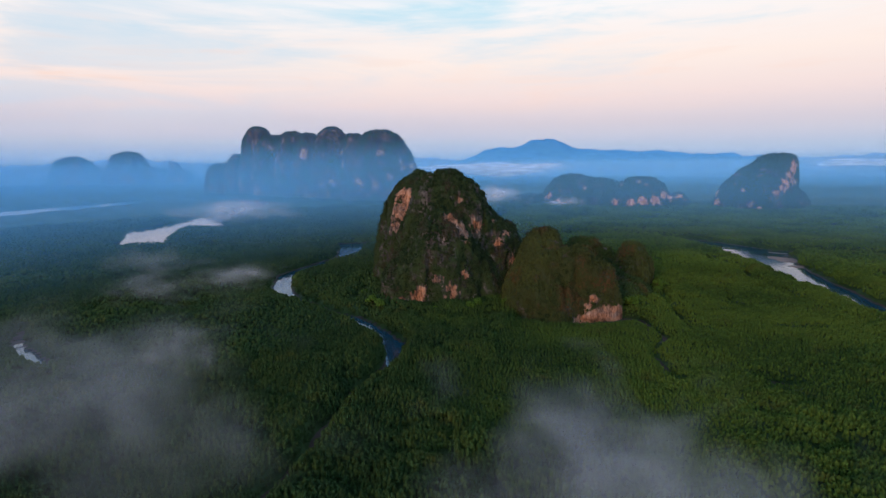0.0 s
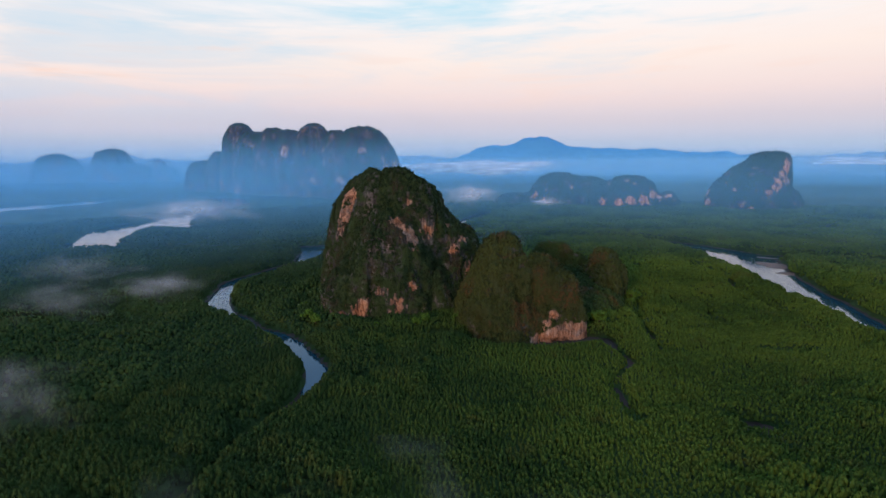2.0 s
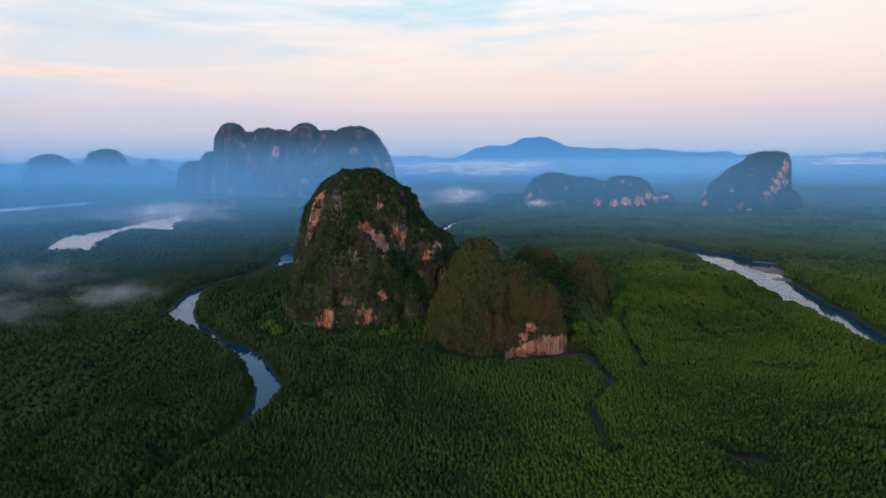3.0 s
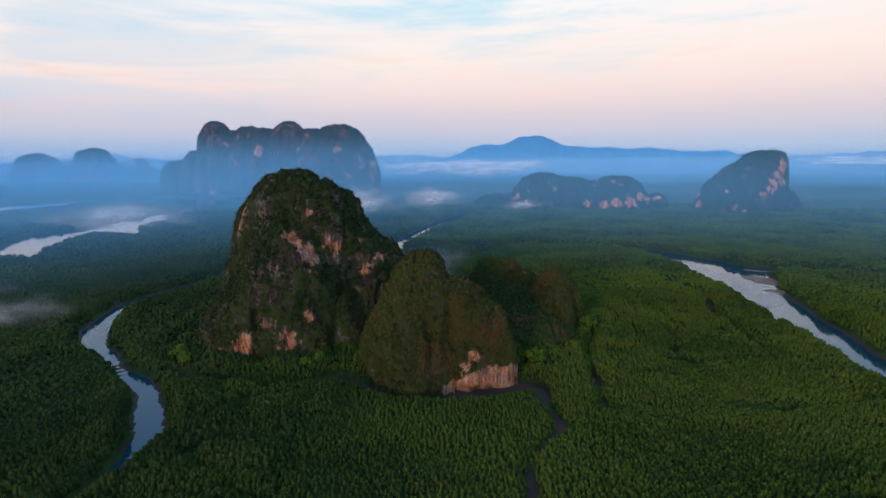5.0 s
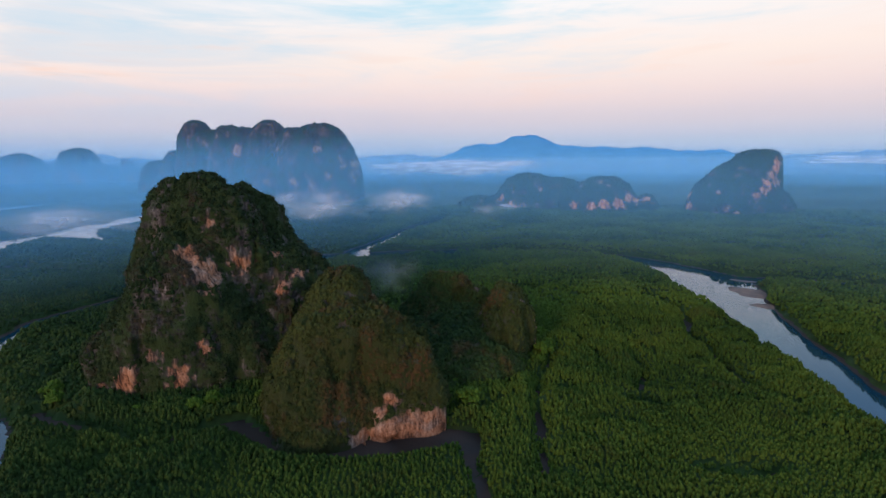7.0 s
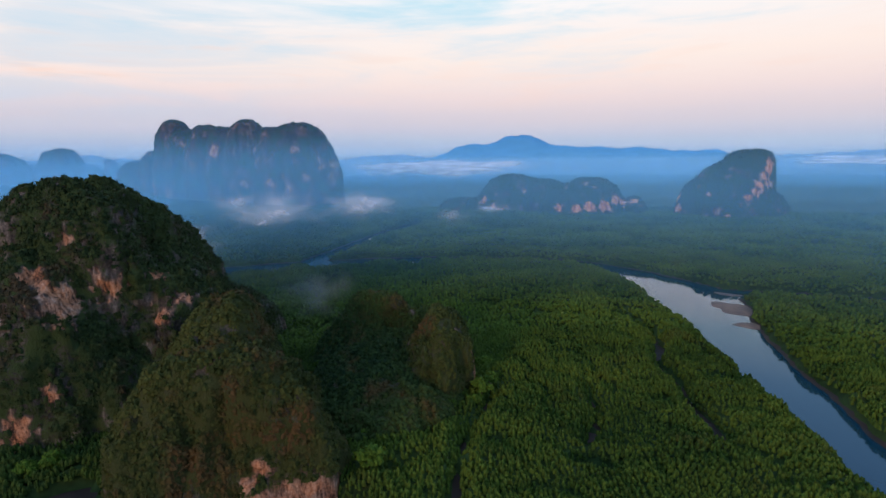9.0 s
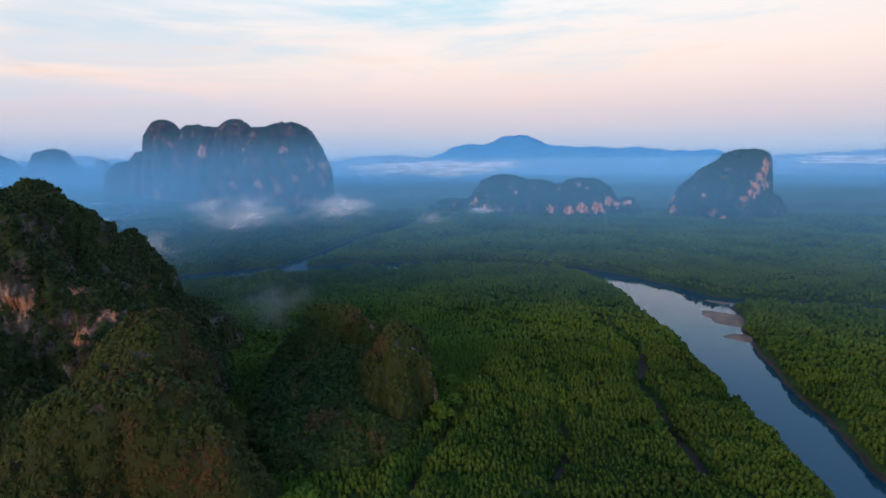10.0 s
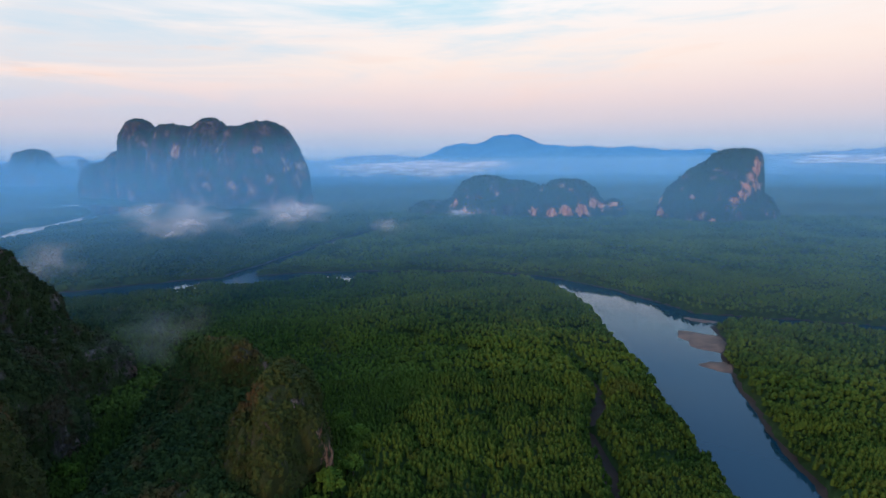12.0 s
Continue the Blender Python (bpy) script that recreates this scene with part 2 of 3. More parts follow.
def surface(field, origin, step):
    """The zero surface of a 3D field of samples, as vertices and quads (naive surface nets)."""
    inside = field < 0
    nx, ny, nz = field.shape
    total, count = np.zeros((nx - 1, ny - 1, nz - 1, 3)), np.zeros((nx - 1, ny - 1, nz - 1))
    corner = [(a, b, c) for a in (0, 1) for b in (0, 1) for c in (0, 1)]

    def cut(arr, o):
        return arr[o[0]:nx - 1 + o[0], o[1]:ny - 1 + o[1], o[2]:nz - 1 + o[2]]
    for o in corner:
        for axis in range(3):
            if o[axis]:
                continue
            o2 = list(o)
            o2[axis] = 1
            f0, f1 = cut(field, o), cut(field, o2)
            cross = (f0 < 0) != (f1 < 0)
            t = np.where(cross, f0 / np.where(cross, f0 - f1, 1), 0)
            count += cross
            for ax in range(3):
                total[..., ax] += np.where(cross, o[ax] + (t if ax == axis else 0), 0)
    live = count > 0
    index = np.full(live.shape, -1)
    index[live] = np.arange(live.sum())
    cells = np.argwhere(live)
    verts = (cells + total[live] / count[live][:, None]) * step + origin
    quads = []
    for axis in range(3):
        a, b = [(1, 2), (2, 0), (0, 1)][axis]
        lo = [slice(None)] * 3
        hi = [slice(None)] * 3
        lo[axis], hi[axis] = slice(0, -1), slice(1, None)
        sign = inside[tuple(lo)].astype(int) - inside[tuple(hi)]
        at = np.argwhere(sign != 0)
        keep = (at[:, a] > 0) & (at[:, b] > 0) & (at[:, a] < field.shape[a] - 1) & (at[:, b] < field.shape[b] - 1)
        at = at[keep]
        s = sign[tuple(at.T)]
        ea, eb = np.eye(3, dtype=int)[a], np.eye(3, dtype=int)[b]
        q = np.stack([index[tuple((at - ea - eb).T)], index[tuple((at - eb).T)], index[tuple(at.T)], index[tuple((at - ea).T)]], 1)
        q[s < 0] = q[s < 0][:, ::-1]
        quads.append(q)
    return verts, np.concatenate(quads)


def face_data(verts, faces):
    """Centres, normals and areas of quads."""
    p = verts[faces]
    nrm = np.cross(p[:, 2] - p[:, 0], p[:, 3] - p[:, 1])
    size = np.linalg.norm(nrm, axis=1) + 1e-9
    return p.mean(1), nrm / size[:, None], size / 2


def clump(rng, tufts, width, height, leaf, up=0.5, sides=6, rings=((0.85, 0.0), (0.70, 0.50), (0.34, 0.84)), slim=0.8):
    """A crown: a rough inner dome and a shell of leafy tufts. Triangles."""
    v, f = [], []
    for r, z in rings:
        for s in range(sides):
            a = 2 * math.pi * (s + 0.5 * rng.random()) / sides
            q = r * (0.75 + 0.4 * rng.random())
            v.append((width * q * math.cos(a), width * q * math.sin(a), height * z * (0.85 + 0.3 * rng.random())))
    last = (len(rings) - 1) * sides
    v.append((0, 0, height * 0.97))
    for r in range(len(rings) - 1):
        for s in range(sides):
            a, b = r * sides + s, r * sides + (s + 1) % sides
            f += [(a, b, b + sides), (a, b + sides, a + sides)]
    f += [(last + s, last + (s + 1) % sides, len(v) - 1) for s in range(sides)]
    for _ in range(tufts):
        a, z = rng.random() * 2 * math.pi, 0.15 + 0.85 * rng.random()
        r = math.sqrt(max(0.0, 1 - z * z)) * (0.85 + 0.3 * rng.random())
        c = Vector((width * r * math.cos(a), width * r * math.sin(a), height * z))
        out = Vector((math.cos(a) * r, math.sin(a) * r, up + z)).normalized()
        out = (out + Vector(rng.normal(0, 0.35, 3))).normalized()
        turn = out.to_track_quat("Y", "Z").to_matrix() @ Matrix.Rotation(rng.random() * 6.3, 3, "Y") if slim < 0.7 else out.to_track_quat("Z", "Y").to_matrix() @ Matrix.Rotation(rng.random() * 6.3, 3, "Z")
        s = leaf * (0.7 + 0.6 * rng.random())
        k = len(v)
        for x, y, lift in ((-slim, -0.6, 0), (0.15 * slim, -0.85, 0.25), (slim, 0.15, -0.1), (-0.2 * slim, 1.0, 0.15)):
            v.append(tuple(c + turn @ Vector((x * s, y * s, lift * s))))
        f += [(k, k + 1, k + 2), (k, k + 2, k + 3)]
    return np.array(v), np.array(f)


def scatter(name, templates, places, scales, mat, rng, stretch=None):
    """One mesh of many crowns, each a turned and scaled template."""
    vs, fs, base = [], [], 0
    pick = rng.integers(0, len(templates), len(places))
    spin = rng.random(len(places)) * 2 * math.pi
    tall = np.ones(len(places)) if stretch is None else stretch
    for k, (v, f) in enumerate(templates):
        m = pick == k
        c, s = np.cos(spin[m])[:, None], np.sin(spin[m])[:, None]
        x = v[None, :, 0] * c - v[None, :, 1] * s
        y = v[None, :, 0] * s + v[None, :, 1] * c
        z = np.broadcast_to(v[None, :, 2], x.shape) * tall[m][:, None]
        w = np.stack([x, y, z], 2) * scales[m][:, None, None] + places[m][:, None, :]
        vs.append(w.reshape(-1, 3))
        fs.append((f[None] + (base + np.arange(m.sum()) * len(v))[:, None, None]).reshape(-1, 3))
        base += m.sum() * len(v)
    return mesh_from(name, np.concatenate(vs), np.concatenate(fs), mat, smooth=False)


def part(name, mesh, parent, label=""):
    ob = new(name, mesh)
    ob.parent = parent
    return tagged(ob, label)


# ---- plan of the tidal land: channels as (x, y, half width) ----
RIVER = [(338, 340, 11), (348, 420, 12), (361, 490, 16), (369, 545, 20), (378, 595, 22), (387, 640, 28), (399, 690, 39), (405, 735, 41), (393, 780, 30),
         (373, 830, 24), (342, 868, 22), (295, 893, 19), (235, 905, 20), (160, 902, 27), (85, 890, 32), (15, 874, 34), (-45, 850, 34), (-100, 826, 28), (-250, 805, 12), (-400, 830, 12), (-470, 835, 32)]
LEFT_RIVER = [(-470, 835, 38), (-495, 920, 40), (-530, 1000, 46), (-550, 1075, 54), (-520, 1160, 66), (-510, 1270, 58), (-525, 1390, 42), (-530, 1530, 38), (-545, 1650, 42), (-640, 1850, 60), (-850, 2010, 60)]
LEFT_POCKET = [(-500, 1120, 45), (-430, 1085, 34), (-375, 1045, 18)]
FAR_RIVER = [(-1190, 1300, 150), (-1120, 1500, 140), (-1060, 1650, 110), (-1020, 1800, 80), (-990, 1930, 40)]
BRANCH = [(20, 890, 16), (44, 973, 15), (65, 1059, 13), (90, 1148, 14), (126, 1255, 17), (170, 1350, 12), (260, 1440, 6)]
CREEK = [(-96, 815, 15), (-135, 815, 17), (-125, 720, 15), (-150, 663, 10), (-174, 598, 9), (-156, 525, 9), (-135, 488, 8), (-100, 454, 4), (-58, 411, 6), (-34, 362, 6.2), (-33, 325, 4.2), (-46, 288, 2.2), (-56, 235, 1.2), (-65, 190, 0.8), (-80, 120, 0.6)]
LAGOON = [(-315, 400, 2), (-295, 368, 5), (-262, 341, 4.5), (-240, 318, 1.5)]
NOTCHES = [[(150, 846, 3), (153, 888, 6)], [(250, 872, 2), (254, 893, 5)]]
SIDE_CREEKS = [[(440, 724, 17), (500, 702, 16), (560, 682, 15), (640, 656, 15), (760, 640, 14)], [(470, 745, 4), (520, 770, 3), (548, 792, 7), (600, 800, 4)], [(860, 1100, 8), (920, 1122, 9), (1000, 1130, 8)]]
WET = [RIVER, LEFT_RIVER, LEFT_POCKET, FAR_RIVER, BRANCH, CREEK, LAGOON, *NOTCHES, *SIDE_CREEKS]
MUDDY = [[(-62, 440, 3), (-42, 428, 3), (5, 407, 1.6), (25, 417, 3), (43, 424, 8), (58, 410, 3), (78, 400, 5), (98, 401, 9), (120, 403, 9), (138, 410, 9), (149, 413, 5), (150, 388, 0.5), (153, 366, 1.0), (133, 338, 0.2), (128, 290, 0.2)],
         [(318, 640, 0.4), (323, 598, 1.2), (321, 577, 2), (306, 544, 1.2), (307, 521, 2.2), (302, 500, 1.6), (300, 455, 0.6)],
         [(208, 520, 0.8), (200, 490, 0.6), (188, 458, 0.9), (184, 430, 0.5), (178, 380, 0.2)],
         [(240, 378, 0.2), (254, 375, 1.1), (266, 379, 0.2)], [(232, 438, 2), (241, 435, 2)], [(176, 290, 3), (186, 286, 4)], [(240, 450, 0.1), (252, 480, 0.3), (258, 520, 0.1)]]


def gap_to(x, y, lines):
    """Distance from points to the nearest channel's edge; negative inside it."""
    best = np.full(x.shape, 1e9)
    for line in lines:
        for (x0, y0, w0), (x1, y1, w1) in zip(line, line[1:]):
            dx, dy = x1 - x0, y1 - y0
            t = np.clip(((x - x0) * dx + (y - y0) * dy) / (dx * dx + dy * dy), 0, 1)
            best = np.minimum(best, np.hypot(x - x0 - t * dx, y - y0 - t * dy) - (w0 + t * (w1 - w0)))
    return best


def flat_points(x, y):
    return np.stack([x, y, np.zeros_like(x)], 1)


def shore(x, y):
    """Distances to water and to mud channels, with banks that wander a little."""
    p = flat_points(x, y)
    wander = 2.2 * rough(p, 24, 5, 2) + 0.9 * rough(p, 7, 9, 1)
    wet = gap_to(x, y, WET)
    return wet + np.clip(np.abs(wet + 8) * 0.15, 0.3, 1) * wander, gap_to(x, y, MUDDY) + 0.4 * wander + 1.5 * rough(p, 13, 77, 2)


def ease(v, a, b):
    t = np.clip((v - a) / (b - a), 0, 1)
    return t * t * (3 - 2 * t)


def mounds(x, y, size, seed):
    """Domed groups of crowns: 0 in the gaps between them, up to 1 on top."""
    ci, cj = np.floor(x / size).astype(np.int64), np.floor(y / size).astype(np.int64)
    best = np.zeros(x.shape)
    for di in (-1, 0, 1):
        for dj in (-1, 0, 1):
            i, j = ci + di, cj + dj
            h = (i * 73856093 ^ j * 19349663 ^ seed * 83492791) & 0x7FFFFFFF
            h = (h ^ (h >> 13)) * 1274126177 & 0x7FFFFFFF
            a, b, c = (h & 1023) / 1023, (h >> 10 & 1023) / 1023, (h >> 20 & 1023) / 1023
            d = np.hypot(x - (i + 0.15 + 0.7 * a) * size, y - (j + 0.15 + 0.7 * b) * size) / (size * (0.55 + 0.35 * c))
            best = np.maximum(best, (0.55 + 0.45 * c) * np.sqrt(np.clip(1 - d * d, 0, 1)))
    return best


def canopy_height(x, y):
    """Height of the closed canopy over the mud."""
    p = flat_points(x, y)
    clumpy = 0.25 + 0.75 * clumpiness(x, y)
    return 4.4 + 1.0 * rough(p, 70, 21, 2) + clumpy * (7.0 * mounds(x, y, 19, 3) + 1.6 * mounds(x + 7, y, 9, 5)) + (1 - clumpy) * 3.2


def clumpiness(x, y):
    """1 where old trees stand in domed groups, 0 in even young stands."""
    by_river = np.exp(-(np.maximum(gap_to(x, y, [RIVER[:12]]), 0) / 60) ** 2)
    return ease(rough(flat_points(x, y), 90, 33, 2) + 0.6 * by_river, -0.45, 0.12)


def axis(lo, fine_lo, fine_hi, hi, step, growth):
    mid = list(np.arange(fine_lo, fine_hi + step, step))
    s = step
    while mid[-1] < hi:
        s *= growth
        mid.append(min(mid[-1] + s, hi))
    s, before = step, []
    v = fine_lo
    while v > lo:
        s *= growth
        v = max(v - s, lo)
        before.append(v)
    return np.array(before[::-1] + mid)


def sheet(xs, ys):
    x, y = np.meshgrid(xs, ys, indexing="ij")
    i = np.arange(x.size).reshape(x.shape)
    q = np.stack([i[:-1, :-1], i[1:, :-1], i[1:, 1:], i[:-1, 1:]], -1).reshape(-1, 4)
    return x.ravel(), y.ravel(), q


rng = np.random.default_rng(7)
GX, GY = axis(-6500, -300, 520, 6500, 4.4, 1.05), axis(-900, 160, 960, 4940, 4.4, 1.035)
gx, gy, gq = sheet(axis(-6500, -260, 500, 6500, 4.6, 1.08), axis(-900, 180, 940, 4940, 4.6, 1.07))
wet, muddy = shore(gx, gy)
gp = flat_points(gx, gy)
gz = -1.8 + 2.6 * ease(wet, -7, 1.8)
gz = np.where(wet > 3, gz - 0.35 * (1 - ease(muddy, -1, 3)), gz) + 0.12 * rough(gp, 9, 31, 2)
ground = tagged(new("ground", mesh_from("ground", np.stack([gx, gy, gz], 1), gq, MUD)), "wet brown tidal mud under the mangroves", "ground", kind="structure")
wx, wy, wq = sheet(np.linspace(-6500, 6500, 14), np.linspace(-900, 4940, 8))
water = tagged(new("water", mesh_from("water", np.stack([wx, wy, np.zeros_like(wx)], 1), wq, WATER)), "calm tidal river water mirroring the dawn sky", "water", kind="structure")

gx, gy, gq = sheet(GX, GY)
wet, muddy = shore(gx, gy)
gp = flat_points(gx, gy)
land = np.minimum(wet, muddy)
cz = (canopy_height(gx, gy) - 2.2) * ease(land, 0.2, 4.0) - 1.6 * (1 - ease(land, 0.0, 2.0)) - 1.2
far_fade = ease(np.hypot(gx - 150, gy - 200), 800, 1300)
cz += far_fade * ease(land, 2, 8) * (1.6 + 1.8 * rough(gp, 26, 41, 2))
forest = tagged(new("mangrove_forest"), "dense dark green mangrove forest on tidal mud", "forest", kind="stuff")
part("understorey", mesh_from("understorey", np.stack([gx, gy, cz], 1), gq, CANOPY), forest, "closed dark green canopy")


def stand(name, near, far, spacing, size, templates, label):
    """Mangrove crowns over one belt of the plan, by distance from the middle of the forest."""
    ax, ay = np.meshgrid(np.arange(-1400, 1700, spacing), np.arange(60, 1700, spacing))
    ax = (ax + rng.uniform(-0.42, 0.42, ax.shape) * spacing).ravel()
    ay = (ay + rng.uniform(-0.42, 0.42, ay.shape) * spacing).ravel()
    t = np.clip((ax * 237 + ay * 315) / (237 ** 2 + 315 ** 2), 0, 1)
    d = np.hypot(ax - 237 * t, ay - 315 * t)
    belt = (d >= near) & (d < far) & (ay > 160) & (ay > 1.16 * ax - 20) & (ay > -1.2 * ax - 20)
    ax, ay = ax[belt], ay[belt]
    w, m = shore(ax, ay)
    old = clumpiness(ax, ay)
    keep = (np.minimum(w, m) > 1.0) & ~on_hill(ax, ay) & (rng.random(len(ax)) > 0.3 * old * (mounds(ax, ay, 19, 3) < 0.26)) & (rng.random(len(ax)) > 0.12 * old)
    ax, ay = ax[keep], ay[keep]
    edge = ease(np.minimum(w, m)[keep], 1.0, 7.0)
    z = canopy_height(ax, ay) * (0.55 + 0.45 * edge) - size * 0.7
    sc = rng.uniform(0.75, 1.25, len(ax)) * (1 + 0.22 * rough(flat_points(ax, ay), 14, 51, 1)) * (0.92 + 0.22 * old[keep])
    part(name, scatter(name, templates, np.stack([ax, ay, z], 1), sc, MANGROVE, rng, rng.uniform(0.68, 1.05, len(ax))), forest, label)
    print(name, len(ax), len(ax) * np.mean([len(f) for _, f in templates]))


def on_hill(x, y):
    inside = np.zeros(x.shape, bool)
    for towers in (MAIN, SPUR, KNOLL, PINNACLE, MIDDLE, LEANING, WALL):
        for cx, cy, rx, ry, h, turn, *_ in towers:
            c, s = math.cos(radians(turn)), math.sin(radians(turn))
            u, v = (x - cx) * c + (y - cy) * s, -(x - cx) * s + (y - cy) * c
            inside |= (u / rx) ** 2 + (v / ry) ** 2 < 0.9
    return inside


# ---- limestone hills: towers as (x, y, half width, half depth, height, turn, upright power, plan power) ----
MAIN = [(4, 496, 50, 25, 119, 0, 2.0, 2.4), (-26, 567, 45, 61, 112, 0, 1.9, 2.2), (14, 591, 24, 53, 84, 0, 1.7, 2.2), (20, 529, 39, 24, 107, 0, 1.9, 2.4), (54, 531, 36, 36, 56, 0, 1.8, 2.2), (-1, 478, 56, 28, 48, 0, 2.2, 2.4), (-3, 477, 33, 32, 77, 0, 2.4, 2.4), (55, 514, 24, 33, 69, 0, 2.0, 2.2), (40, 598, 34, 40, 40, 0, 2.0, 2.2)]
SPUR = [(84, 468, 27, 35, 65, 0, 2.1, 2.2), (99, 430, 42, 20, 55, 0, 2.4, 2.8), (82, 429, 20, 31, 37, 0, 2.2, 2.4), (70, 455, 20, 30, 34, 0, 2.0, 2.2)]
KNOLL = [(143, 553, 38, 14, 45, 0, 2.1, 2.2), (155, 523, 31, 29, 26, 0, 2.0, 2.0), (149, 512, 44, 63, 26, 0, 2.0, 2.0)]
PINNACLE = [(179, 516, 14, 27, 47, 0, 2.8, 2.2), (172, 514, 20, 30, 30, 0, 2.2, 2.2)]
WALL = [(-808, 2215, 40, 89, 159, 0, 2.4, 2.2), (-704, 2167, 74, 89, 259, 0, 2.6, 2.2), (-885, 2259, 62, 113, 122, 0, 2.6, 2.2), (-525, 1992, 69, 90, 229, 0, 2.8, 2.2), (-366, 1885, 72, 90, 239, 0, 2.6, 2.4), (-194, 1794, 97, 79, 219, 0, 2.8, 2.4), (-436, 1985, 328, 95, 176, -35, 4.0, 3.0), (-192, 1751, 123, 65, 210, 0, 2.4, 2.2), (-612, 2075, 84, 90, 220, 0, 3.4, 2.2), (-456, 1939, 46, 85, 221, 0, 3.4, 2.2), (-286, 1850, 45, 80, 216, 0, 3.4, 2.2)]
MIDDLE = [(356, 1528, 82, 77, 85, 0, 2.2, 2.2), (414, 1478, 84, 60, 75, -25, 2.2, 2.2), (509, 1432, 72, 69, 78, 0, 2.6, 2.2), (242, 1524, 61, 50, 34, 0, 2.0, 2.0), (593, 1402, 30, 39, 40, 0, 2.2, 2.2)]
LEANING = [(805, 1349, 45, 45, 133, 0, 5.0, 2.8), (768, 1347, 63, 59, 107, 0, 2.4, 2.2), (788, 1347, 46, 55, 98, 0, 3.4, 2.4), (741, 1348, 81, 45, 87, 0, 2.3, 2.2), (750, 1347, 52, 58, 96, 0, 2.3, 2.2), (827, 1346, 54, 58, 51, 0, 2.0, 2.0), (851, 1374, 54, 45, 56, 0, 2.0, 2.0)]


def hill_field(p, towers, blend):
    out = None
    for cx, cy, rx, ry, h, turn, m, nn in towers:
        c, s = math.cos(radians(turn)), math.sin(radians(turn))
        u = np.abs((p[:, 0] - cx) * c + (p[:, 1] - cy) * s) / rx
        v = np.abs(-(p[:, 0] - cx) * s + (p[:, 1] - cy) * c) / ry
        rho = (u ** nn + v ** nn) ** (1 / nn)
        g = (rho ** m + (np.maximum(p[:, 2], 0) / h) ** m) ** (1 / m)
        f = (g - 1) * min(rx, ry, h * 0.8)
        if out is None:
            out = f
        else:
            k = np.clip(0.5 + 0.5 * (f - out) / blend, 0, 1)
            out = f * (1 - k) + out * k - blend * k * (1 - k)
    return out


def hill_mesh(name, towers, step, relief, mat, spots=(), blend=6.0, seed=3, ragged=0.75, base=0.22):
    """A karst hill. relief: metres of carving; spots: bare cliff patches as (x, y, z, radius)."""
    lo = np.array([min(t[0] - max(t[2], t[3]) for t in towers), min(t[1] - max(t[2], t[3]) for t in towers), -4 * step]) - 3 * step - relief
    hi = np.array([max(t[0] + max(t[2], t[3]) for t in towers), max(t[1] + max(t[2], t[3]) for t in towers), max(t[4] for t in towers)]) + 3 * step + relief
    dims = np.ceil((hi - lo) / step).astype(int) + 1
    lo[2] = -2.5 * step
    grid = np.stack(np.meshgrid(*[lo[i] + step * np.arange(dims[i]) for i in range(3)], indexing="ij"), -1).reshape(-1, 3)
    f = hill_field(grid, towers, blend)
    slope = np.sqrt(sum(g ** 2 for g in np.gradient(f.reshape(dims), step))).ravel()
    f = f / np.clip(slope, 0.15, 2.0)
    near = np.abs(f) < relief * 3 + 3 * step
    q = grid[near]
    flutes = 0.85 * np.abs(rough(q, relief * np.array([2.6, 2.6, 9]), seed + 7, 2)) + 0.35 * np.abs(rough(q, relief * np.array([1.1, 1.1, 4.5]), seed + 9, 2))
    top = max(t[4] for t in towers)
    carve = rough(q, relief * np.array([6, 6, 9]), seed, 2) + flutes * (1 - 0.85 * ease(q[:, 2], 0.72 * top, 0.95 * top)) - 0.15 + 0.35 * rough(q, relief * np.array([3, 3, 1.6]), seed + 13, 2) + 0.9 * np.maximum(0, 0.18 - np.abs(rough(q, relief * np.array([7, 7, 30]), seed + 17, 2))) / 0.18
    f[near] += relief * (carve - 0.15)
    verts, quads = surface(f.reshape(dims), lo, step)
    bare = base + 0.30 * rough(verts, relief * np.array([5, 5, 9]), seed + 21, 3)
    for x, y, z, r in spots:
        x, y, z = verts[np.argmin(((verts - (x, y, z)) ** 2).sum(1))]
        d = np.linalg.norm((verts - (x, y, z)) / (1, 1, 0.9), axis=1)
        bare = np.maximum(bare, (1.1 * np.exp(-(d / r) ** 2) + ragged * (rough(verts, (r * 0.3, r * 0.3, r * 0.8), seed + 29, 3) - 0.12)) * (d < 1.8 * r))
    return verts, quads, mesh_from(name, verts, quads, mat, True, np.clip(bare, 0, 1)), np.clip(bare, 0, 1)


def growth(verts, quads, bare, spacing, rng, threshold):
    """Places on a hill where shrubs hold: not on bare rock, rarely on the steepest faces."""
    c, nrm, area = face_data(verts, quads)
    b = bare[quads].mean(1)
    hold = 0.55 + 0.75 * nrm[:, 2] - 0.80 * b + 0.55 * rough(c, 14, 61, 2) + 0.5 * rough(c, 5, 67, 1) - threshold - 1.3 * ease(b, 0.45, 0.75)
    chance = np.clip(hold, 0, 1) * area / spacing ** 2
    keep = (rng.random(len(c)) < chance) & (c[:, 2] > 2) & (nrm[:, 2] > -0.35)
    return c[keep] - 0.4 * nrm[keep], nrm[keep]


